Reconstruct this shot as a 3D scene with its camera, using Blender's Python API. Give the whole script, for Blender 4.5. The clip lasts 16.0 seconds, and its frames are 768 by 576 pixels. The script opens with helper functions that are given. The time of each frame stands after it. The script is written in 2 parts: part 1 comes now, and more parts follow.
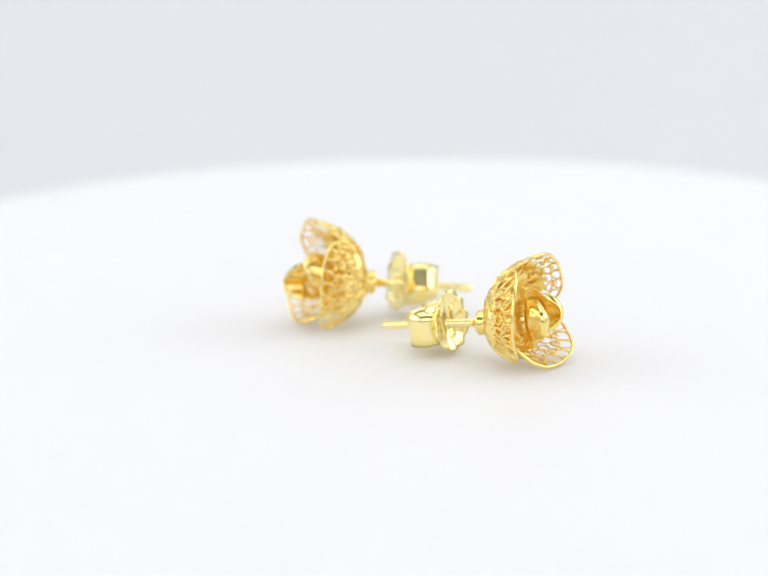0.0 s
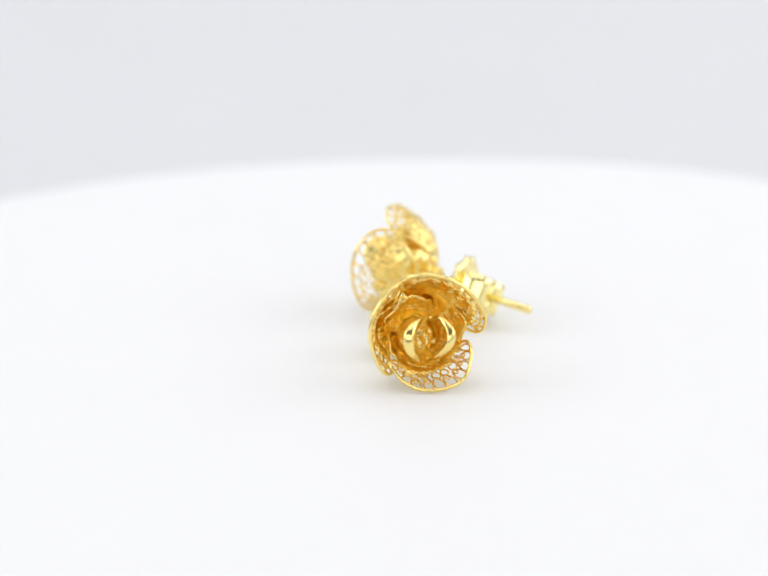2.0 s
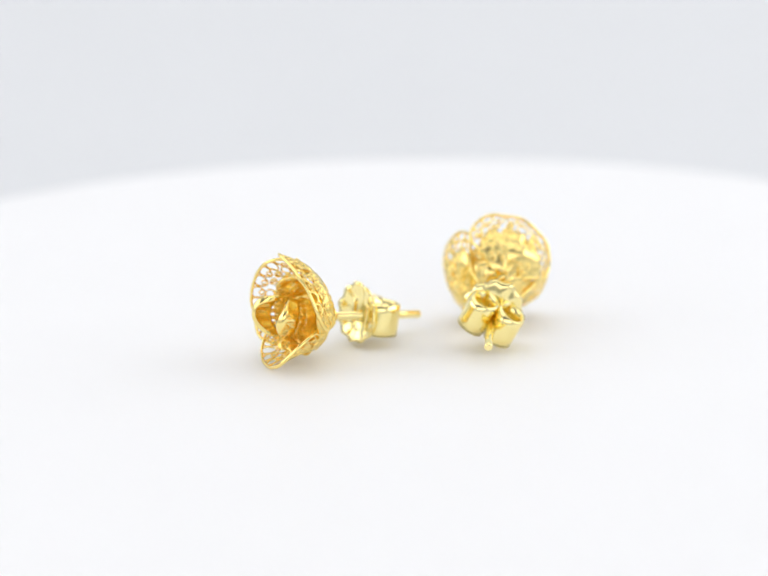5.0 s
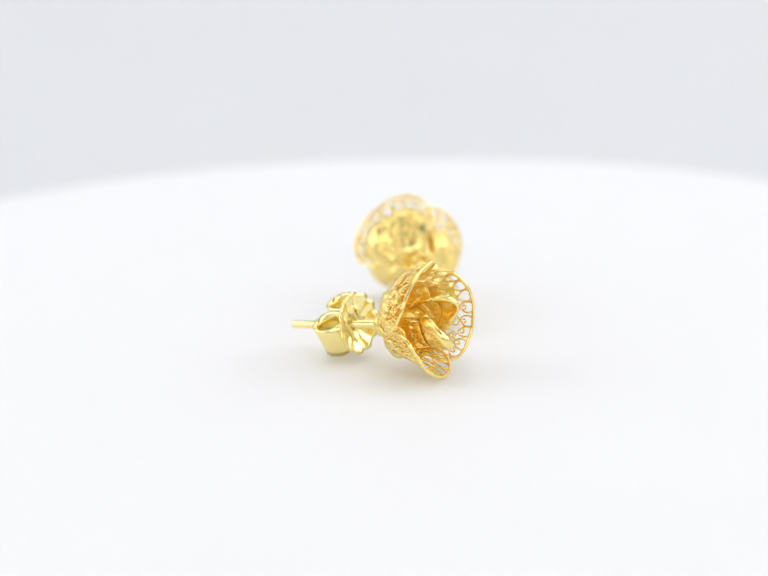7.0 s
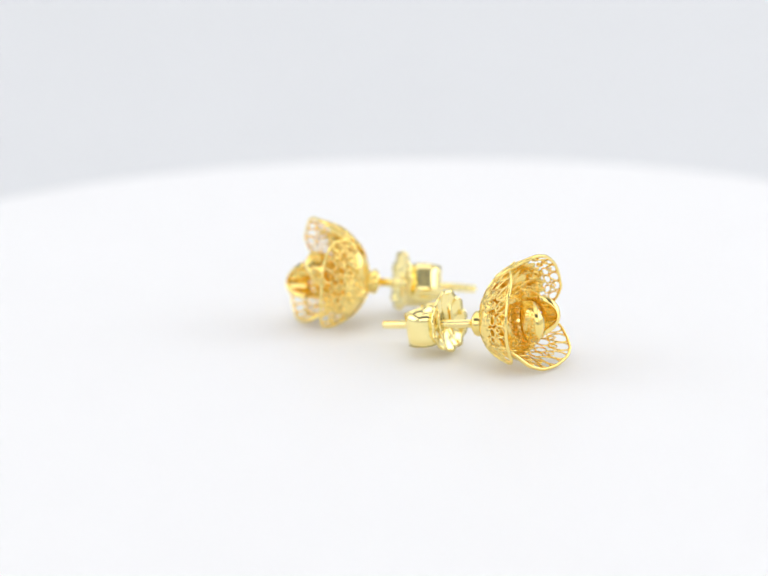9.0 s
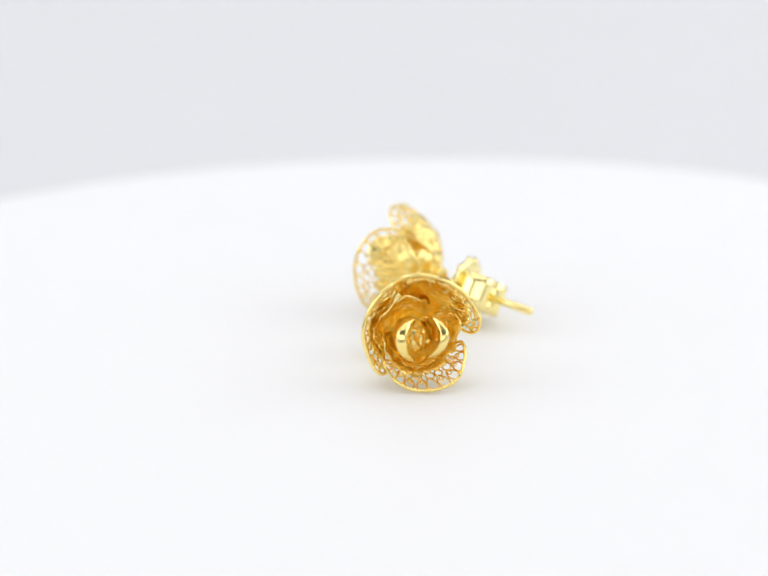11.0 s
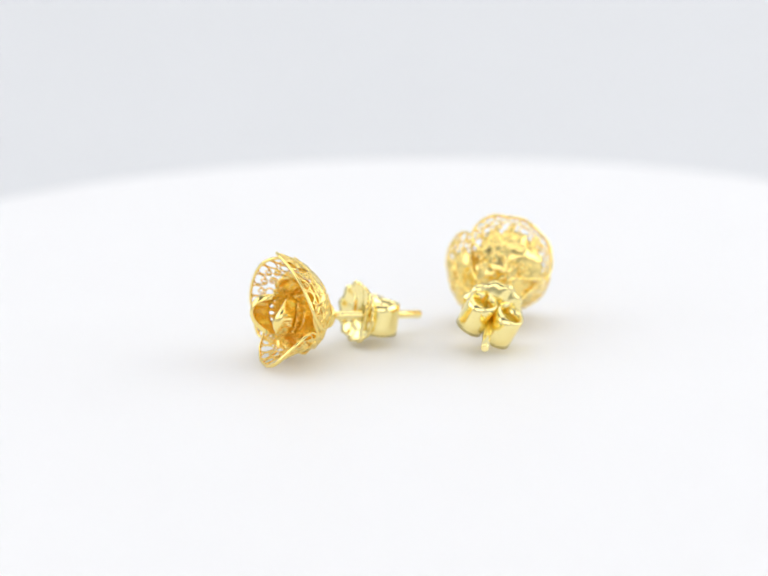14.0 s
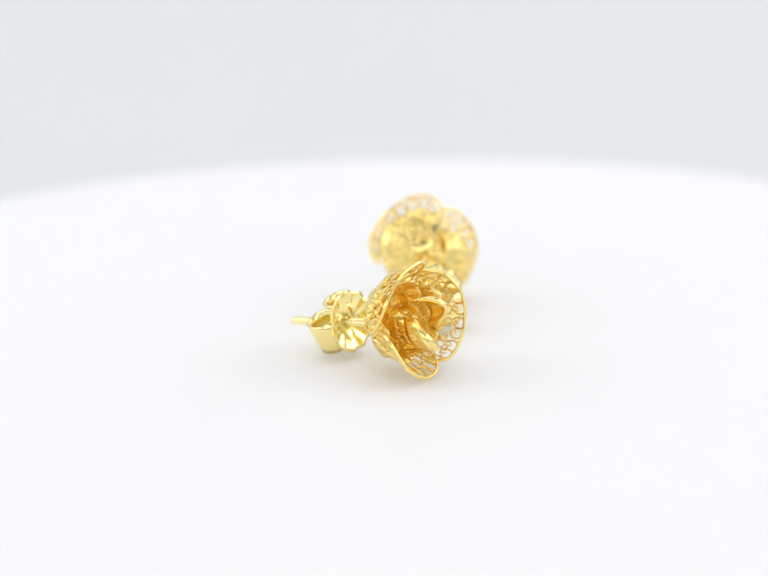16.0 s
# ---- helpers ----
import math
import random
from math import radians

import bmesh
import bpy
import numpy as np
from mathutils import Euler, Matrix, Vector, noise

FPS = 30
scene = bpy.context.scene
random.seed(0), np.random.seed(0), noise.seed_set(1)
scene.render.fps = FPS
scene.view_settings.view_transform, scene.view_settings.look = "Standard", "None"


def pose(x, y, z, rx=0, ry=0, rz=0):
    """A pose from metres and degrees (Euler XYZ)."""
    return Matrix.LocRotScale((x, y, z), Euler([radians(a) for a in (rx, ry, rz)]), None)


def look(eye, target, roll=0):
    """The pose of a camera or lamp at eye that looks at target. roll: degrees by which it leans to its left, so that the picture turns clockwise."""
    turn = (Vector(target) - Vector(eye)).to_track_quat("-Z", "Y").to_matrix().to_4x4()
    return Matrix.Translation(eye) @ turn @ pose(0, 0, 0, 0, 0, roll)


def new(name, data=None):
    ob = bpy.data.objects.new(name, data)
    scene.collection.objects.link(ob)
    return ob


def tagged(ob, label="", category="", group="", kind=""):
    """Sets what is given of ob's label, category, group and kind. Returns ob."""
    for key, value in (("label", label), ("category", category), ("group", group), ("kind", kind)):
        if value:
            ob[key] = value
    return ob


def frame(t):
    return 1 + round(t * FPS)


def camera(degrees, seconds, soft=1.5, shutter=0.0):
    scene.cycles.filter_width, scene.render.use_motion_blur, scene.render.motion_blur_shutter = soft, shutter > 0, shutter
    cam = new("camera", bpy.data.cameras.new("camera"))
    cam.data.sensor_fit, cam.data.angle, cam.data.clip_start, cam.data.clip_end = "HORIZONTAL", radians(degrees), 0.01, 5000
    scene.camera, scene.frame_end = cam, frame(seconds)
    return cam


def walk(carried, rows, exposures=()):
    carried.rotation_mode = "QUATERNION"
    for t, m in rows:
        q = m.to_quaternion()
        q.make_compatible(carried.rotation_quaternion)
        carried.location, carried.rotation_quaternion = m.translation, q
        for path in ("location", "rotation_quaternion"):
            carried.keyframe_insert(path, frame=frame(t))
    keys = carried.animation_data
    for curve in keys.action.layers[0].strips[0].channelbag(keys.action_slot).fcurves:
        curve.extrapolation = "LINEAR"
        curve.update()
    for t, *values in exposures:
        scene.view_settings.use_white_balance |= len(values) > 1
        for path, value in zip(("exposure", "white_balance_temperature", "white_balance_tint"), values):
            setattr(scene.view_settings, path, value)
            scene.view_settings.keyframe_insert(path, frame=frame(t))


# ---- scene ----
cam = camera(18.42, 16.0, soft=1.45)
EYE = Vector((0.0, -0.20006, 0.0643))
WAY = Vector((-0.01228, 0.95874, -0.28499))
walk(cam, [(0.0, look(EYE, EYE + WAY, -0.88)), (16.0, look(EYE, EYE + WAY, -0.88))])
# a fixed focus on the front half of the turntable
cam.data.dof.use_dof = True
cam.data.dof.focus_distance = 0.200
cam.data.dof.aperture_fstop = 18.5

# ---- light: unseen lamps inside an assumed, closed tent ----
world = bpy.data.worlds.new("world")
scene.world = world
world.use_nodes = True
world.node_tree.nodes["Background"].inputs[0].default_value = (0.90, 0.93, 0.97, 1)
world.node_tree.nodes["Background"].inputs[1].default_value = 0.34


def area_lamp(name, eye, target, sx, sy, watts, colour=(1, 1, 1)):
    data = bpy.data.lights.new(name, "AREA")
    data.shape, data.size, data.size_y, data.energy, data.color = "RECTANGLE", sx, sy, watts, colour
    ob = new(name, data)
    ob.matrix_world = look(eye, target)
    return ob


# soft lamps added above, beside and in front; none is in view
area_lamp("unseen_top_lamp", (0.0, 0.06, 0.42), (0, 0.06, 0), 0.66, 0.52, 1.21, (1.0, 0.99, 0.98))
area_lamp("unseen_left_lamp", (-0.42, 0.0, 0.17), (0, 0, 0.03), 0.5, 0.34, 0.84, (0.97, 0.985, 1.0))
area_lamp("unseen_right_lamp", (0.42, 0.02, 0.17), (0, 0, 0.03), 0.5, 0.34, 1.00, (0.98, 0.99, 1.0))
area_lamp("unseen_front_lamp", (0.0, -0.60, 0.28), (0, 0, 0.0), 0.85, 0.44, 1.86, (1.0, 0.99, 0.98))

# light goes on being passed between the wires of the filigree
scene.cycles.max_bounces, scene.cycles.glossy_bounces = 24, 20


# ---- materials ----
def material(name):
    m = bpy.data.materials.new(name)
    m.use_nodes = True
    return m, m.node_tree.nodes, m.node_tree.links, m.node_tree.nodes["Principled BSDF"]


def gold(name, deep, pale, rough, grain, bump):
    """Polished metal whose tint and gloss wander at two scales."""
    m, n, l, b = material(name)
    co = n.new("ShaderNodeTexCoord")
    big, fine = n.new("ShaderNodeTexNoise"), n.new("ShaderNodeTexNoise")
    big.inputs["Scale"].default_value, fine.inputs["Scale"].default_value = 420, grain
    big.inputs["Detail"].default_value, fine.inputs["Detail"].default_value = 3, 4
    for t in (big, fine):
        l.new(co.outputs["Object"], t.inputs["Vector"])
    mix = n.new("ShaderNodeMix")
    mix.data_type = "RGBA"
    mix.inputs["A"].default_value, mix.inputs["B"].default_value = (*deep, 1), (*pale, 1)
    l.new(big.outputs["Fac"], mix.inputs["Factor"])
    l.new(mix.outputs["Result"], b.inputs["Base Color"])
    ramp = n.new("ShaderNodeMapRange")
    ramp.inputs["To Min"].default_value, ramp.inputs["To Max"].default_value = rough * 0.6, rough * 1.5
    l.new(fine.outputs["Fac"], ramp.inputs["Value"])
    l.new(ramp.outputs["Result"], b.inputs["Roughness"])
    bp = n.new("ShaderNodeBump")
    bp.inputs["Strength"].default_value, bp.inputs["Distance"].default_value = bump, 0.00006
    l.new(fine.outputs["Fac"], bp.inputs["Height"])
    l.new(bp.outputs["Normal"], b.inputs["Normal"])
    b.inputs["Metallic"].default_value = 1
    return m


def matt_white(name, colour, rough, scale, amount):
    m, n, l, b = material(name)
    co, tx, mix = n.new("ShaderNodeTexCoord"), n.new("ShaderNodeTexNoise"), n.new("ShaderNodeMix")
    tx.inputs["Scale"].default_value, tx.inputs["Detail"].default_value = scale, 5
    l.new(co.outputs["Object"], tx.inputs["Vector"])
    mix.data_type = "RGBA"
    mix.inputs["A"].default_value = (*[c * (1 - amount) for c in colour], 1)
    mix.inputs["B"].default_value = (*colour, 1)
    l.new(tx.outputs["Fac"], mix.inputs["Factor"])
    l.new(mix.outputs["Result"], b.inputs["Base Color"])
    b.inputs["Roughness"].default_value = rough
    return m


GOLD = gold("filigree_gold", (0.96, 0.72, 0.22), (0.98, 0.80, 0.33), 0.22, 3200, 0.28)
BRIGHT = gold("polished_gold", (0.97, 0.75, 0.23), (0.98, 0.81, 0.33), 0.13, 2500, 0.06)
PALE = gold("pale_gold", (0.99, 0.82, 0.33), (1.0, 0.89, 0.44), 0.16, 2500, 0.08)
DISC_WHITE = matt_white("disc_white", (0.90, 0.90, 0.91), 0.55, 60, 0.02)
PAPER = matt_white("backdrop_paper", (0.735, 0.748, 0.768), 0.9, 25, 0.03)
FABRIC = matt_white("tent_fabric", (0.80, 0.81, 0.83), 0.95, 40, 0.04)

# dulls the unseen front wall, so the gold mirrors less white
CONTRAST_PALE = matt_white("contrast_pale", (0.52, 0.52, 0.53), 0.95, 40, 0.06)
# dark tone for the unseen roof, there to be mirrored as streaks
CONTRAST_GREY = matt_white("contrast_grey", (0.20, 0.20, 0.21), 0.95, 40, 0.08)

MM = 0.001


def part(name, bm, mat, parent=None, label="", smooth=True):
    """Links a bmesh, written in millimetres, as one mesh object."""
    bmesh.ops.scale(bm, vec=(MM, MM, MM), verts=bm.verts)
    data = bpy.data.meshes.new(name)
    bm.to_mesh(data)
    bm.free()
    data.materials.append(mat)
    if smooth:
        data.polygons.foreach_set("use_smooth", [True] * len(data.polygons))
    ob = new(name, data)
    ob.parent = parent
    return tagged(ob, label)


def lathe(bm, profile, steps=32):
    """A turned body round z from (radius, height) pairs."""
    rings = []
    for r, z in profile:
        rings.append([bm.verts.new((r * math.cos(2 * math.pi * k / steps), r * math.sin(2 * math.pi * k / steps), z)) for k in range(steps)])
    for a, b in zip(rings, rings[1:]):
        for k in range(steps):
            bm.faces.new((a[k], a[(k + 1) % steps], b[(k + 1) % steps], b[k]))
    bm.faces.new(list(reversed(rings[0])))
    bm.faces.new(rings[-1])
    return bm


def tube(bm, pts, radius, sides=6, closed=False):
    """A round wire through pts."""
    pts = [Vector(p) for p in pts]
    n = len(pts)
    rings, ref = [], None
    for i, p in enumerate(pts):
        a, b = (pts[i - 1], pts[(i + 1) % n]) if closed else (pts[max(i - 1, 0)], pts[min(i + 1, n - 1)])
        d = (b - a).normalized()
        if ref is None:
            ref = d.orthogonal().normalized()
        ref = (ref - d * ref.dot(d)).normalized()
        side = d.cross(ref)
        rings.append([bm.verts.new(p + radius * (math.cos(2 * math.pi * k / sides) * ref + math.sin(2 * math.pi * k / sides) * side)) for k in range(sides)])
    pairs = list(zip(rings, rings[1:])) + ([(rings[-1], rings[0])] if closed else [])
    for a, b in pairs:
        for k in range(sides):
            bm.faces.new((a[k], a[(k + 1) % sides], b[(k + 1) % sides], b[k]))
    if not closed:
        bm.faces.new(list(reversed(rings[0])))
        bm.faces.new(rings[-1])
    return bm


def sheet(bm, surf, nu, nv, thick, u0=-1.0, u1=1.0, v0=0.0, v1=1.0):
    """A plate of even thickness over a surface surf(u, v)."""
    def normal(u, v):
        e = 0.01
        n = (surf(u + e, v) - surf(u - e, v)).cross(surf(u, v + e) - surf(u, v - e))
        return n.normalized() if n.length > 1e-9 else Vector((0, 0, 1))
    lay = []
    for s in (0.5, -0.5):
        rows = []
        for i in range(nu + 1):
            u = u0 + (u1 - u0) * i / nu
            rows.append([bm.verts.new(surf(u, v0 + (v1 - v0) * j / nv) + s * thick * normal(u, v0 + (v1 - v0) * j / nv)) for j in range(nv + 1)])
        lay.append(rows)
    a, b = lay
    for i in range(nu):
        for j in range(nv):
            bm.faces.new((a[i][j], a[i + 1][j], a[i + 1][j + 1], a[i][j + 1]))
            bm.faces.new((b[i][j], b[i][j + 1], b[i + 1][j + 1], b[i + 1][j]))
    edge = [(i, 0) for i in range(nu)] + [(nu, j) for j in range(nv)] + [(i, nv) for i in range(nu, 0, -1)] + [(0, j) for j in range(nv, 0, -1)]
    for (i, j), (k, m) in zip(edge, edge[1:] + edge[:1]):
        bm.faces.new((a[i][j], b[i][j], b[k][m], a[k][m]))
    return bm


# ---- the place: unseen tent walls, table, backdrop ----
def sweep():
    """Seamless paper: table, curve and rear wall in one sheet."""
    bm = bmesh.new()
    line = [(-655, -38), (160, -38)]
    line += [(160 + 160 * math.sin(radians(a)), 122 - 160 * math.cos(radians(a))) for a in range(10, 91, 10)]
    line += [(320, 420)]
    rows = [[bm.verts.new((x, y, z)) for y, z in line] for x in (-420, 420)]
    low = [[bm.verts.new((x, y + 4 * (y > 159), z - 4)) for y, z in line] for x in (-420, 420)]
    for k in range(len(line) - 1):
        bm.faces.new((rows[0][k], rows[1][k], rows[1][k + 1], rows[0][k + 1]))
        bm.faces.new((low[0][k], low[0][k + 1], low[1][k + 1], low[1][k]))
    return tagged(part("backdrop", bm, PAPER), "pale grey seamless paper backdrop curving up behind the turntable", "backdrop", kind="structure")


def panel(name, size, at, label, mat=FABRIC):
    bm = bmesh.new()
    bmesh.ops.create_cube(bm, size=1)
    bmesh.ops.scale(bm, vec=size, verts=bm.verts)
    bmesh.ops.translate(bm, vec=at, verts=bm.verts)
    return tagged(part(name, bm, mat, smooth=False), label, "wall", kind="structure")


sweep()
# walls out of view, added to close the set and bounce light
panel("wall_left", (6, 1080, 470), (-440, -120, 190), "unseen white fabric side of an assumed light tent")
panel("wall_right", (6, 1080, 470), (440, -120, 190), "unseen white fabric side of an assumed light tent")
panel("wall_rear", (890, 6, 470), (0, 420, 190), "unseen white fabric rear of an assumed light tent")
panel("wall_front", (890, 6, 470), (0, -663, 190), "unseen pale grey wall behind the camera, added to darken reflections", CONTRAST_PALE)
panel("ceiling", (890, 1090, 6), (0, -120, 440), "unseen grey roof, added to give the gold dark reflections", CONTRAST_GREY)


def turntable():
    top = new("turntable")
    bm = lathe(bmesh.new(), [(0.5, 0), (40, 0), (66, 0), (69.2, 0), (69.9, -0.25), (70.3, -0.9), (70.3, -8.2), (69.6, -9.0), (40, -9), (1, -9)], 160)
    part("platter", bm, DISC_WHITE, top, "smooth matt white round platter")
    bm = lathe(bmesh.new(), [(12, -13), (12, -9.05)], 48)
    part("spindle", bm, DISC_WHITE, top)
    return tagged(top, "round matt white motorised display turntable, empty but for earrings", "turntable")


def turntable_foot():
    bm = lathe(bmesh.new(), [(60, -38), (61, -37), (61, -14), (60, -13), (1, -13)], 96)
    return tagged(part("plinth", bm, DISC_WHITE), "round white plastic plinth under the platter", "plinth")


TABLE = turntable()
turntable_foot()


# ---- the earrings ----
def ribbon(bm, pts, normals, wide, thin, sides=8):
    """A flat-oval wire through pts, its broad side along the normals."""
    n, rings = len(pts), []
    for i, p in enumerate(pts):
        d = (pts[min(i + 1, n - 1)] - pts[max(i - 1, 0)]).normalized()
        up = normals[i] - d * normals[i].dot(d)
        up.normalize()
        side = d.cross(up)
        rings.append([bm.verts.new(p + wide * math.cos(2 * math.pi * k / sides) * up + thin * math.sin(2 * math.pi * k / sides) * side) for k in range(sides)])
    for a, b in zip(rings, rings[1:]):
        for k in range(sides):
            bm.faces.new((a[k], a[(k + 1) % sides], b[(k + 1) % sides], b[k]))
    bm.faces.new(list(reversed(rings[0])))
    bm.faces.new(rings[-1])
    return bm


def petal_surface(phi, half, R, Z, belly, cut, skew, flare, sway, waist, offset):
    """A bowl-shaped petal. belly: how far it swells near its foot; cut: how round its outline is; flare: how far its lip turns
    outwards; sway: how far the rim rises and falls; waist: how narrow it starts."""
    z0 = offset[3]

    def surf(u, v):
        w = v * (1 - cut * abs(u) ** 2.6)
        c = 1 - w
        r = c ** 3 * 0.95 + 3 * c * c * w * belly + 3 * c * w * w * (R + 0.2) + w ** 3 * R
        z = c ** 3 * z0 + 3 * c * c * w * (z0 + 0.1) + 3 * c * w * w * (0.45 * Z + 0.3) + w ** 3 * Z
        e = max(0.0, w - 0.62) / 0.38
        r += flare * e * e + skew * u * w + 0.15 * abs(u) ** 3 * w * w
        z += -0.35 * flare * e * e + sway * math.sin(2.8 * u + 0.6) * w ** 3
        a = radians(phi + half * u * (waist + (1 - waist) * max(0.0, w) ** 0.9))
        x, y = r * math.cos(a), r * math.sin(a)
        bend = noise.noise(Vector((x * 0.33, y * 0.33, phi)))
        dent = noise.noise(Vector((x * 1.05, y * 1.05, z * 1.05 + phi)))
        r, z = r + (0.32 * bend + 0.05 * dent) * w, z + (0.40 * bend + 0.04 * dent) * w
        k = min(1.0, z / 3.0)
        return Vector((r * math.cos(a) + offset[0] * k, r * math.sin(a) + offset[1] * k, z + offset[2] * k))
    return surf


def facing(surf, u, v):
    e = 0.01
    n = (surf(u + e, v) - surf(u - e, v)).cross(surf(u, v + e) - surf(u, v - e))
    return n.normalized()


def scroll(bm, surf, uc, vc, ru, rv, rnd, wire):
    turn, sign, pts = rnd.uniform(0, 6.28), rnd.choice((-1, 1)), []
    for i in range(20):
        a, q = turn + sign * i * 0.62, 1 - i / 22
        pts.append(surf(uc + ru * q * math.cos(a), vc + rv * q * math.sin(a)))
    tube(bm, pts, wire, 5)


def along(surf, path):
    return [surf(*q) for q in path], [facing(surf, *q) for q in path]


def edge_path(top=1.0, foot=0.12):
    return [(-1, v) for v in np.linspace(foot, top - 0.05, 14)] + [(u, top) for u in np.linspace(-0.97, 0.97, 56)] + [(1, v) for v in np.linspace(top - 0.05, foot, 14)]


def filigree_petal(parent, surf, loops, fill, seed, wide=0.16):
    """A dented plate up to fill, two rows of openwork wire loops beyond it, and a flat rim wire."""
    rnd = random.Random(seed)

    def plate(u, v):
        p = surf(u, v * (0.955 + 0.045 * math.cos(2 * math.pi * u * loops / 1.84 + seed)))
        return p + facing(surf, u, min(v, 0.95)) * (0.34 * noise.noise(p * 0.65 + Vector((seed, 0, 0))) + 0.08 * noise.noise(p * 1.7))
    petal = part("petal", sheet(bmesh.new(), plate, 64, 16, 0.14, -0.97, 0.97, 0.0, fill), GOLD, parent)
    part("rim_wire", ribbon(bmesh.new(), *along(surf, edge_path()), wide, 0.125), BRIGHT, petal, "polished flat gold rim wire")
    bm = bmesh.new()
    # scrolls soldered on the plate
    for vc, count, tall in ((fill * 0.86, loops - 4, 0.13), (fill * 0.58, loops - 6, 0.15)):
        for k in range(max(3, count)):
            uc = -0.88 + 1.76 * (k + 0.5 + rnd.uniform(-0.25, 0.25)) / max(3, count)
            scroll(bm, surf, uc, vc, 0.86 / max(3, count), tall * fill, rnd, rnd.uniform(0.13, 0.20))
    # veins that fan out from the foot
    for k in range(5):
        u1 = -0.75 + 1.5 * (k + rnd.uniform(0.2, 0.8)) / 5
        tube(bm, [surf(u1 * (0.35 + 0.65 * q) + 0.05 * math.sin(6 * q + k), 0.16 + (fill - 0.2) * q) for q in np.linspace(0, 1, 12)], 0.16, 5)
    part("scrollwork", bm, GOLD, petal, "fine curled gold filigree scrolls")
    # uneven rings and curls between the plate and the outer loops
    split = fill + (1 - fill) * 0.38
    bm = bmesh.new()
    for row, count in ((0.48, round(loops * 0.85)),):
        for k in range(count):
            size = rnd.uniform(0.72, 1.12)
            uc = -0.9 + 1.8 * (k + 0.5 + rnd.uniform(-0.15, 0.15)) / count
            ru, rv, vc = 0.78 / count * size, (split - fill) * 0.58 * size, fill + (split - fill) * (row + rnd.uniform(-0.08, 0.08))
            if rnd.random() < 0.6:
                tube(bm, [surf(uc + ru * math.cos(a), vc + rv * math.sin(a)) for a in np.linspace(0, 2 * math.pi, 11)[:-1]], 0.08, 5, True)
            else:
                scroll(bm, surf, uc, vc, ru * 1.1, rv * 1.1, rnd, 0.08)
    part("lacework", bm, GOLD, petal, "uneven openwork of gold wire curls")
    for k in range(loops):
        uc = -0.93 + 1.86 * (k + 0.5) / loops + rnd.uniform(-0.015, 0.015)
        ru = 0.93 / loops * rnd.uniform(0.90, 1.06)
        vc, rv = (split + 1.0) / 2, (1.0 - split) / 2 * 1.02
        lean = rnd.uniform(-0.2, 0.2)
        pts = [surf(uc + ru * (math.cos(a) * (0.92 + 0.22 * math.sin(a)) + lean * math.sin(a)), vc + rv * math.sin(a)) for a in np.linspace(0, 2 * math.pi, 15)[:-1]]
        bm = tube(bmesh.new(), pts, 0.08, 5, True)
        if rnd.random() < 0.75:
            # the curl in the foot of the loop
            side, start = rnd.choice((-1, 1)), rnd.uniform(-2.4, -0.8)
            tube(bm, [surf(uc + side * ru * 0.55 * (1 - i / 20) * math.cos(start + 0.5 * i), vc - 0.45 * rv + rv * 0.50 * (1 - i / 20) * math.sin(start + 0.5 * i)) for i in range(13)], 0.07, 5)
        part("wire_loop", bm, GOLD, petal)
    return petal


def inner_petal(parent, surf, seed):
    """A closed petal inside the cup: a ribbed, dented plate with a smooth wavy edge."""
    rnd = random.Random(seed)

    def plate(u, v):
        p = surf(u, v) + Vector((0, 0, 0.28 * v * v * math.sin(6.5 * u + seed)))
        return p + facing(surf, u, min(v, 0.95)) * 0.34 * noise.noise(p * 1.1 + Vector((seed, 0, 0)))
    petal = part("inner_petal", sheet(bmesh.new(), plate, 44, 14, 0.14, -0.98, 0.98), GOLD, parent)
    part("rim_wire", ribbon(bmesh.new(), *along(plate, edge_path(1.0, 0.3)), 0.09, 0.09), GOLD, petal, "polished flat gold rim wire")
    bm = bmesh.new()
    for v in (0.42, 0.52, 0.62, 0.72):
        tube(bm, [plate(u, v + 0.02 * math.sin(5 * u + 9 * v)) for u in np.linspace(-0.9, 0.9, 24)], 0.11, 5)
    for k in range(5):
        scroll(bm, plate, -0.8 + 1.6 * (k + 0.5) / 5, 0.85, 0.15, 0.08, rnd, 0.10)
    part("scrollwork", bm, GOLD, petal, "fine curled gold filigree scrolls")
    return petal


def bud_surface(phi, half, r, z0, z1, lean, offset):
    """A shell that bulges and then turns its broad lip inwards. lean: how far its head tips away from the other shell."""
    def surf(u, v):
        a = radians(phi + half * u)
        if v < 0.7:
            q, h = r * (0.62 + 0.38 * math.sin(v / 0.7 * math.pi / 2)), z0 + (z1 - z0) * v / 0.7 * 0.92
        else:
            e = (v - 0.7) / 0.3
            q, h = r * (1 - 0.45 * e * e * (1 - 0.6 * abs(u) ** 2)), z0 + (z1 - z0) * (0.92 + 0.08 * math.sin(e * math.pi / 2))
        h -= 1.5 * abs(u) ** 2.2 * v
        q *= 1 + 0.10 * u * v + 0.05 * math.sin(3.1 * u + phi)
        s = lean * (0.35 + 0.65 * v * v)
        return Vector((q * math.cos(a) + s * math.cos(radians(phi)) + offset[0], q * math.sin(a) + s * math.sin(radians(phi)) + offset[1], h + offset[2]))
    return surf


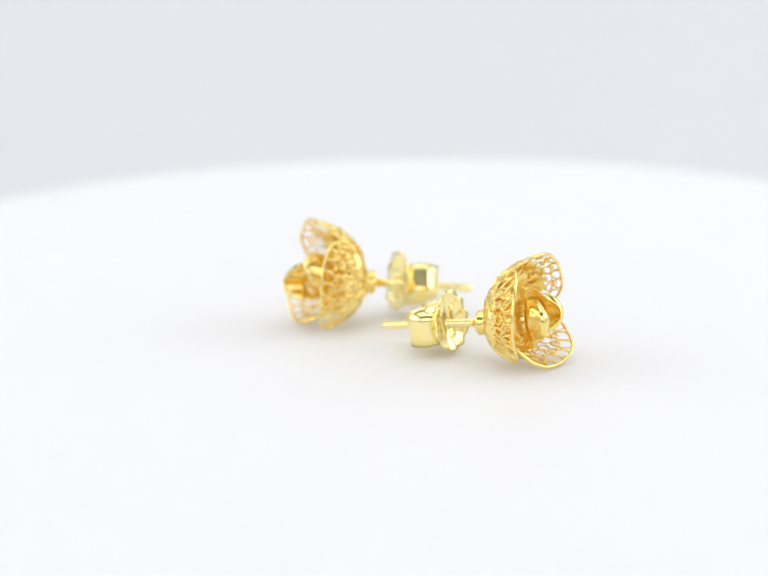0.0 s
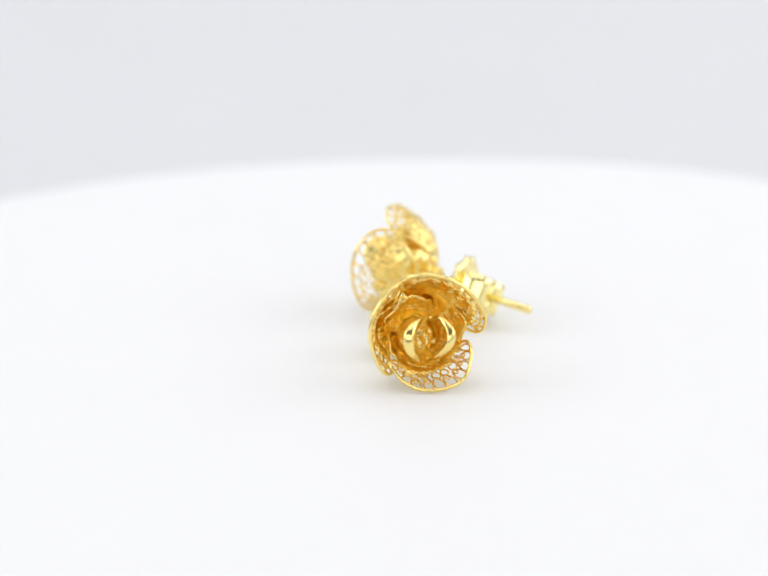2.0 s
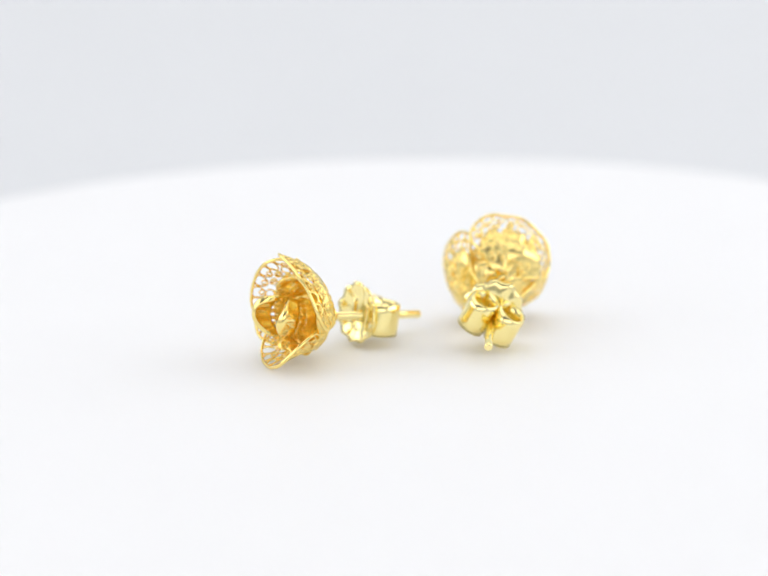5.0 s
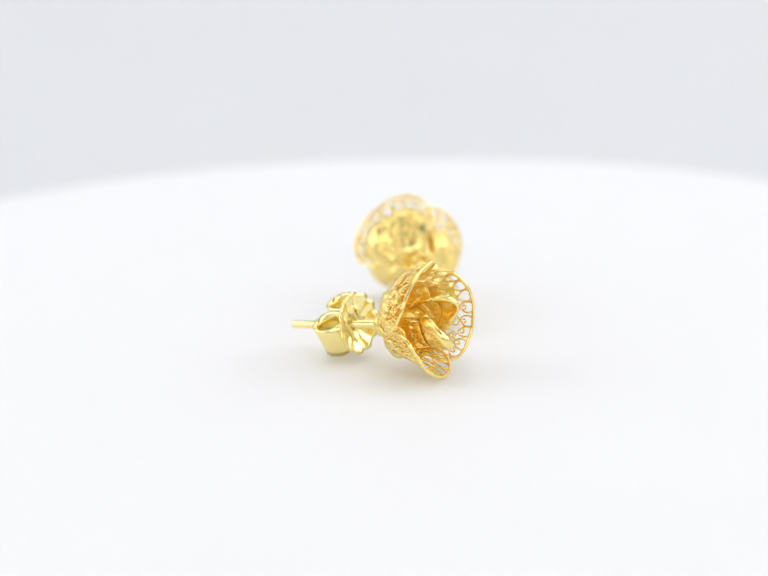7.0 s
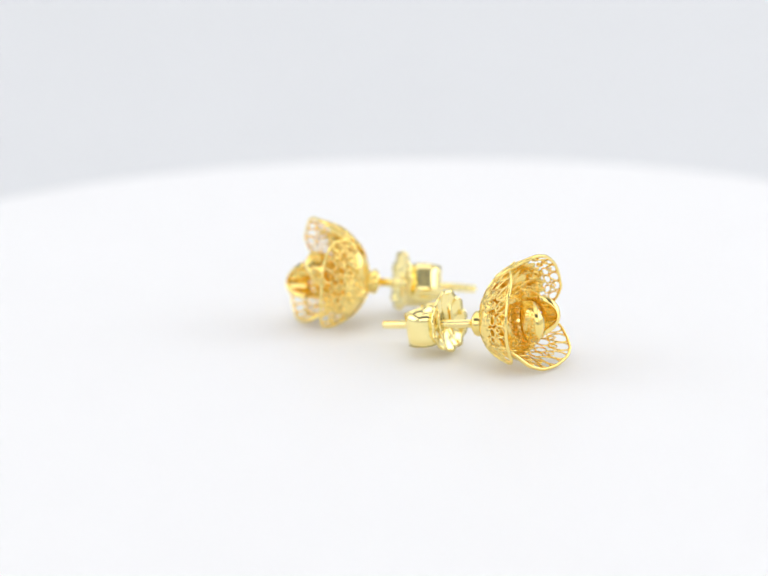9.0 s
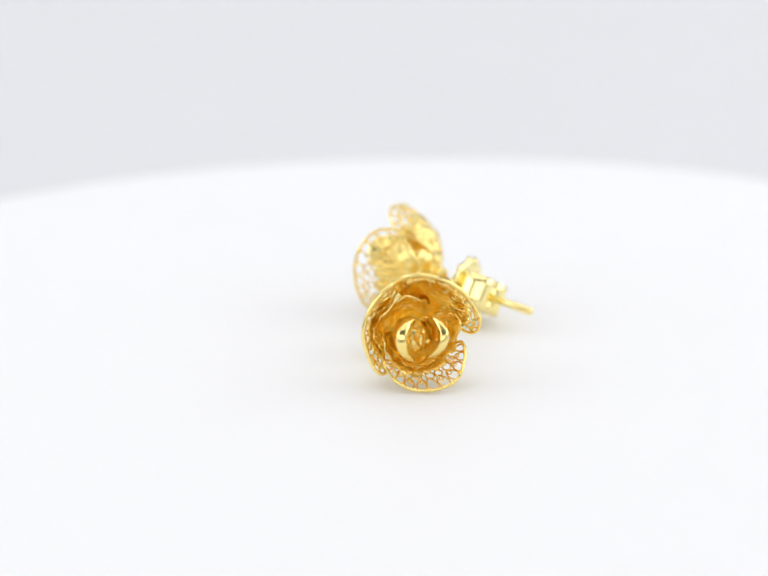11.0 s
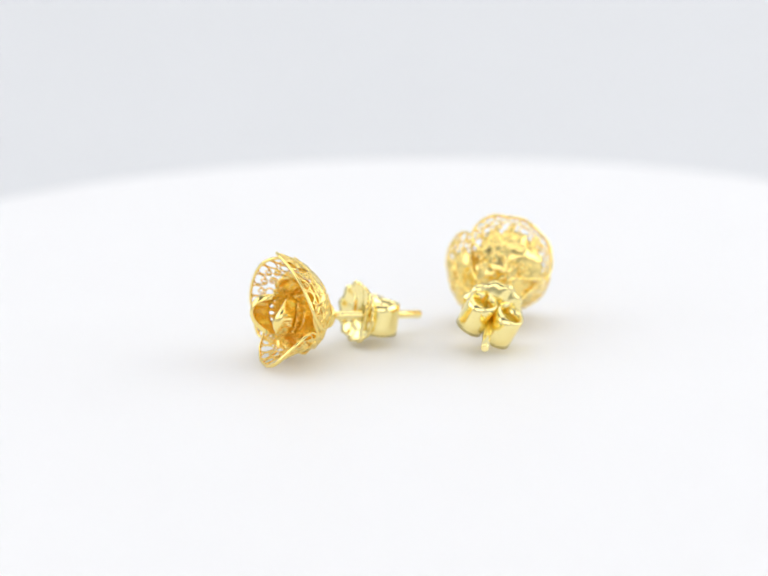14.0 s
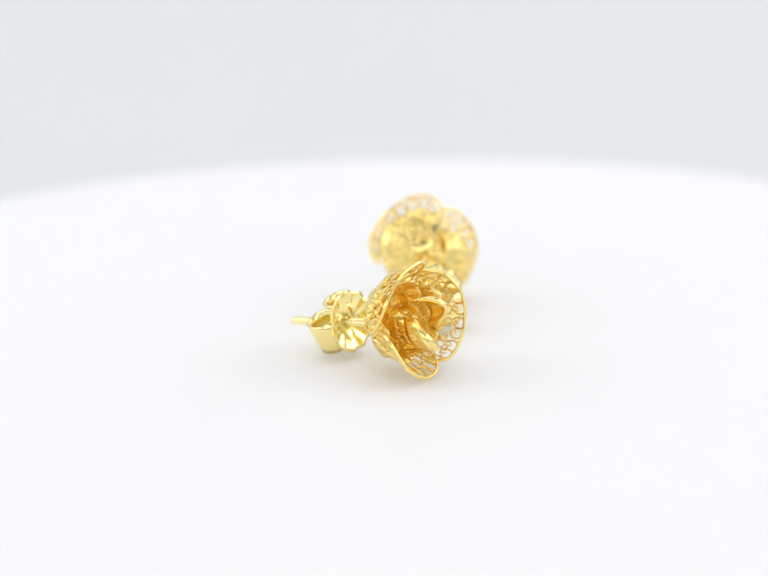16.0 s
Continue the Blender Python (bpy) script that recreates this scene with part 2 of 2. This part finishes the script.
def clutch(parent, roll, at):
    """Butterfly back: scalloped dished plate and two rolled strips."""
    turn = Matrix.Rotation(radians(roll), 4, "Z")
    bm = bmesh.new()
    n = 72
    rows = []
    for r, z in ((0.36, at - 0.1), (1.2, at - 0.05), (1.95, at + 0.20), (2.2, at + 0.40), (2.24, at + 0.66), (1.95, at + 0.46), (1.2, at + 0.16), (0.36, at + 0.1)):
        ring = []
        for k in range(n):
            a = 2 * math.pi * k / n
            q = r * (1 + (0.035 * math.cos(11 * a) if r > 1.9 else 0))
            tall = 1.06 + 0.26 * max(0.0, math.sin(a))
            ring.append(bm.verts.new(turn @ Vector((1.2 * q * math.cos(a), tall * q * math.sin(a), z + 0.08 * math.sin(11 * a + 0.6) * max(0.0, r - 0.7) / 1.5))))
        rows.append(ring)
    for a, b in zip(rows, rows[1:] + rows[:1]):
        for k in range(n):
            bm.faces.new((a[k], b[k], b[(k + 1) % n], a[(k + 1) % n]))
    plate = part("clutch", bm, PALE, parent, "pale gold butterfly clutch pushed onto the post")
    for side in (-1, 1):
        def strip(u, v, side=side):
            s = (u + 1) / 2
            a = radians(-75 + 350 * s)
            r = 1.42 - 0.25 * s
            x = side * (1.36 - 0.86 * r * math.cos(a))
            z = at - 1.30 - 1.08 * r * math.sin(a)
            return turn @ Vector((x, (v - 0.5) * (3.2 - 0.5 * s) * (1 + 0.05 * math.sin(9 * s)), z))
        part("rolled_strip", sheet(bmesh.new(), strip, 48, 4, 0.30), PALE, plate)
    for k in range(-1, 2):
        bm = bmesh.new()
        bmesh.ops.create_cube(bm, size=1, matrix=turn @ Matrix.Translation((0, k * 0.72, at - 0.30)) @ Matrix.Diagonal((1.3, 0.34, 0.34, 1)))
        bmesh.ops.bevel(bm, geom=bm.edges[:], offset=0.07, segments=2, affect="EDGES")
        part("grip_tooth", bm, PALE, plate)
    return plate


def earring(label, petals, inner, buds, offset, length, roll, at, seed):
    top = new("stud_earring")
    # plain post with a slightly rounded end
    prof = [(0.03, -length), (0.24, -length + 0.02), (0.33, -length + 0.08), (0.36, -length + 0.2), (0.37, 0.1)]
    part("post", lathe(bmesh.new(), prof, 20), PALE, top, "straight polished gold post")
    prof = [(0.38, 0.02), (0.7, -0.02), (0.95, -0.2), (1.05, -0.26), (1.12, -0.2), (1.1, 0.05), (0.95, 0.3), (0.86, 0.45), (1.0, 0.7), (1.3, 1.1), (1.6, 1.75), (1.5, 2.0), (0.3, 2.05)]
    part("collar", lathe(bmesh.new(), prof, 36), BRIGHT, top, "small dished gold collar under the flower")
    for k, p in enumerate(petals):
        filigree_petal(top, petal_surface(*p[:10], offset), round(p[1] / 7.6), p[10], seed + k)
    for k, p in enumerate(inner):
        inner_petal(top, petal_surface(*p, offset), seed + 20 + k)
    for k, p in enumerate(buds):
        s = bud_surface(*p, offset)
        bud = part("bud_petal", sheet(bmesh.new(), s, 36, 11, 0.20, v0=0.44), BRIGHT, top, "polished bud petal with a broad lip over filigree")
        bm = sheet(bmesh.new(), s, 30, 4, 0.14, v0=0.0, v1=0.26)
        rnd = random.Random(seed + 40 + k)
        for j in range(7):
            uc = -0.86 + 1.72 * (j + 0.5) / 7
            scroll(bm, s, uc, 0.34, 0.10, 0.09, rnd, 0.09)
        part("scrollwork", bm, GOLD, bud, "fine curled gold filigree scrolls")
        for j in range(8):
            uc = -0.96 + 1.92 * (j + 0.5) / 8
            pts = [s(uc + 0.115 * math.cos(a), 0.35 + 0.11 * math.sin(a)) for a in np.linspace(0, 2 * math.pi, 13)[:-1]]
            part("wire_loop", tube(bmesh.new(), pts, 0.09, 5, True), GOLD, bud)
    bm = bmesh.new()
    rnd = random.Random(seed + 60)
    for j in range(7):
        a, q = j * 2.4, 0.22 * j ** 0.8
        bmesh.ops.create_icosphere(bm, subdivisions=2, radius=rnd.uniform(0.26, 0.34),
                                   matrix=Matrix.Translation((q * math.cos(a) + offset[0], q * math.sin(a) + offset[1], 4.4 + offset[2] - 0.15 * j)))
    lathe(bm, [(1.5, 1.9), (1.7, 2.6), (1.3, 3.6), (0.5, 4.2), (0.05, 4.3)], 24)
    part("heart", bm, GOLD, top, "cluster of small gold beads inside the bud")
    clutch(top, roll, at)
    return tagged(top, label, "earring", "pair of rose stud earrings")


def stand(base, az, el):
    """An earring's pose: its post lies along the way (az, el), its flower ahead."""
    ce, se, ca, sa = math.cos(radians(el)), math.sin(radians(el)), math.cos(radians(az)), math.sin(radians(az))
    f = Vector((ce * ca, ce * sa, se))
    r = f.cross(Vector((0, 0, 1))).normalized()
    u = r.cross(f)
    m = Matrix((-r, u, f)).transposed().to_4x4()
    return Matrix.Translation(Vector(base) * MM) @ m


# petals: direction, half width, rim radius, rim height, belly, rounding, skew, flare, sway, waist, solid share
FIRST = earring("gold filigree rose stud earring resting on its lower petal",
                [(166, 82, 4.68, 5.3, 3.0, 0.36, -0.40, 0.30, -0.30, 0.25, 0.67), (57, 80, 4.98, 5.55, 3.0, 0.40, 0.15, 0.25, 0.50, 0.25, 0.81),
                 (-79, 84, 3.45, 5.9, 2.6, 0.27, 0.10, 0.85, 0.60, 0.30, 0.67)],
                [(112, 60, 3.0, 3.4, 2.3, 0.34, 0.35, 0.35, 0.4, 0.92), (-10, 58, 2.95, 3.2, 2.3, 0.34, 0.30, 0.35, 0.4, 0.92), (230, 58, 2.9, 3.3, 2.3, 0.34, 0.35, 0.35, 0.4, 0.92)],
                [(178, 80, 1.85, 2.0, 6.5, 0.45), (-6, 76, 1.75, 2.0, 6.2, 0.40)], (0.55, 0.20, 0.4, 0.9), 10.1, 0, -3.7, 3)
SECOND = earring("gold filigree rose stud earring tipped on one petal and its clutch",
                 [(119, 82, 4.85, 5.75, 2.9, 0.38, 0.0, 0.25, -0.05, 0.22, 0.76), (0, 82, 4.75, 6.0, 3.0, 0.38, -0.05, 0.20, 0.25, 0.25, 0.76),
                  (-121, 80, 3.72, 6.35, 2.4, 0.32, -0.50, 0.95, -0.20, 0.22, 0.70)],
                 [(66, 60, 3.0, 3.6, 2.3, 0.34, 0.35, 0.35, 0.4, 0.92), (-58, 58, 2.95, 3.4, 2.3, 0.34, 0.30, 0.35, 0.4, 0.92), (182, 58, 2.9, 3.5, 2.3, 0.34, 0.35, 0.35, 0.4, 0.92)],
                 [(222, 80, 1.85, 2.2, 7.3, 0.75), (42, 76, 1.7, 2.2, 6.6, 0.70)], (-0.05, 0.2, 0.3, 0.75), 9.9, 28, -3.2, 11)
FIRST_POSE = stand((5.98, -5.57, 3.29), -30.0, 9.7)
SECOND_POSE = stand((-3.89, 6.08, 3.62), -161.1, 9.6)

# ---- the turn of the table: degrees clockwise over one round, which takes 8.9 s ----
ROUND = 8.9
TURN = [(0.0, 0.0), (0.5, 12.9), (1.0, 26.0), (1.5, 38.2), (2.0, 49.4), (2.5, 60.8), (3.0, 72.0), (3.5, 82.7), (4.0, 93.2), (4.5, 103.3), (5.0, 113.6), (5.3, 119.5), (6.0, 167.0),
        (6.5, 199.3), (7.0, 233.0), (7.5, 264.8), (7.8, 287.0), (8.0, 297.0), (8.9, 360.0)]


def turned(t):
    k, s = divmod(t, ROUND)
    return 360 * k + float(np.interp(s, [a for a, _ in TURN], [b for _, b in TURN]))


def motions():
    times = [k / 10 for k in range(161)]
    for ob, m in ((TABLE, Matrix.Identity(4)), (FIRST, FIRST_POSE), (SECOND, SECOND_POSE)):
        walk(ob, [(t, pose(0, 0, 0, 0, 0, -turned(t)) @ m) for t in times])


motions()
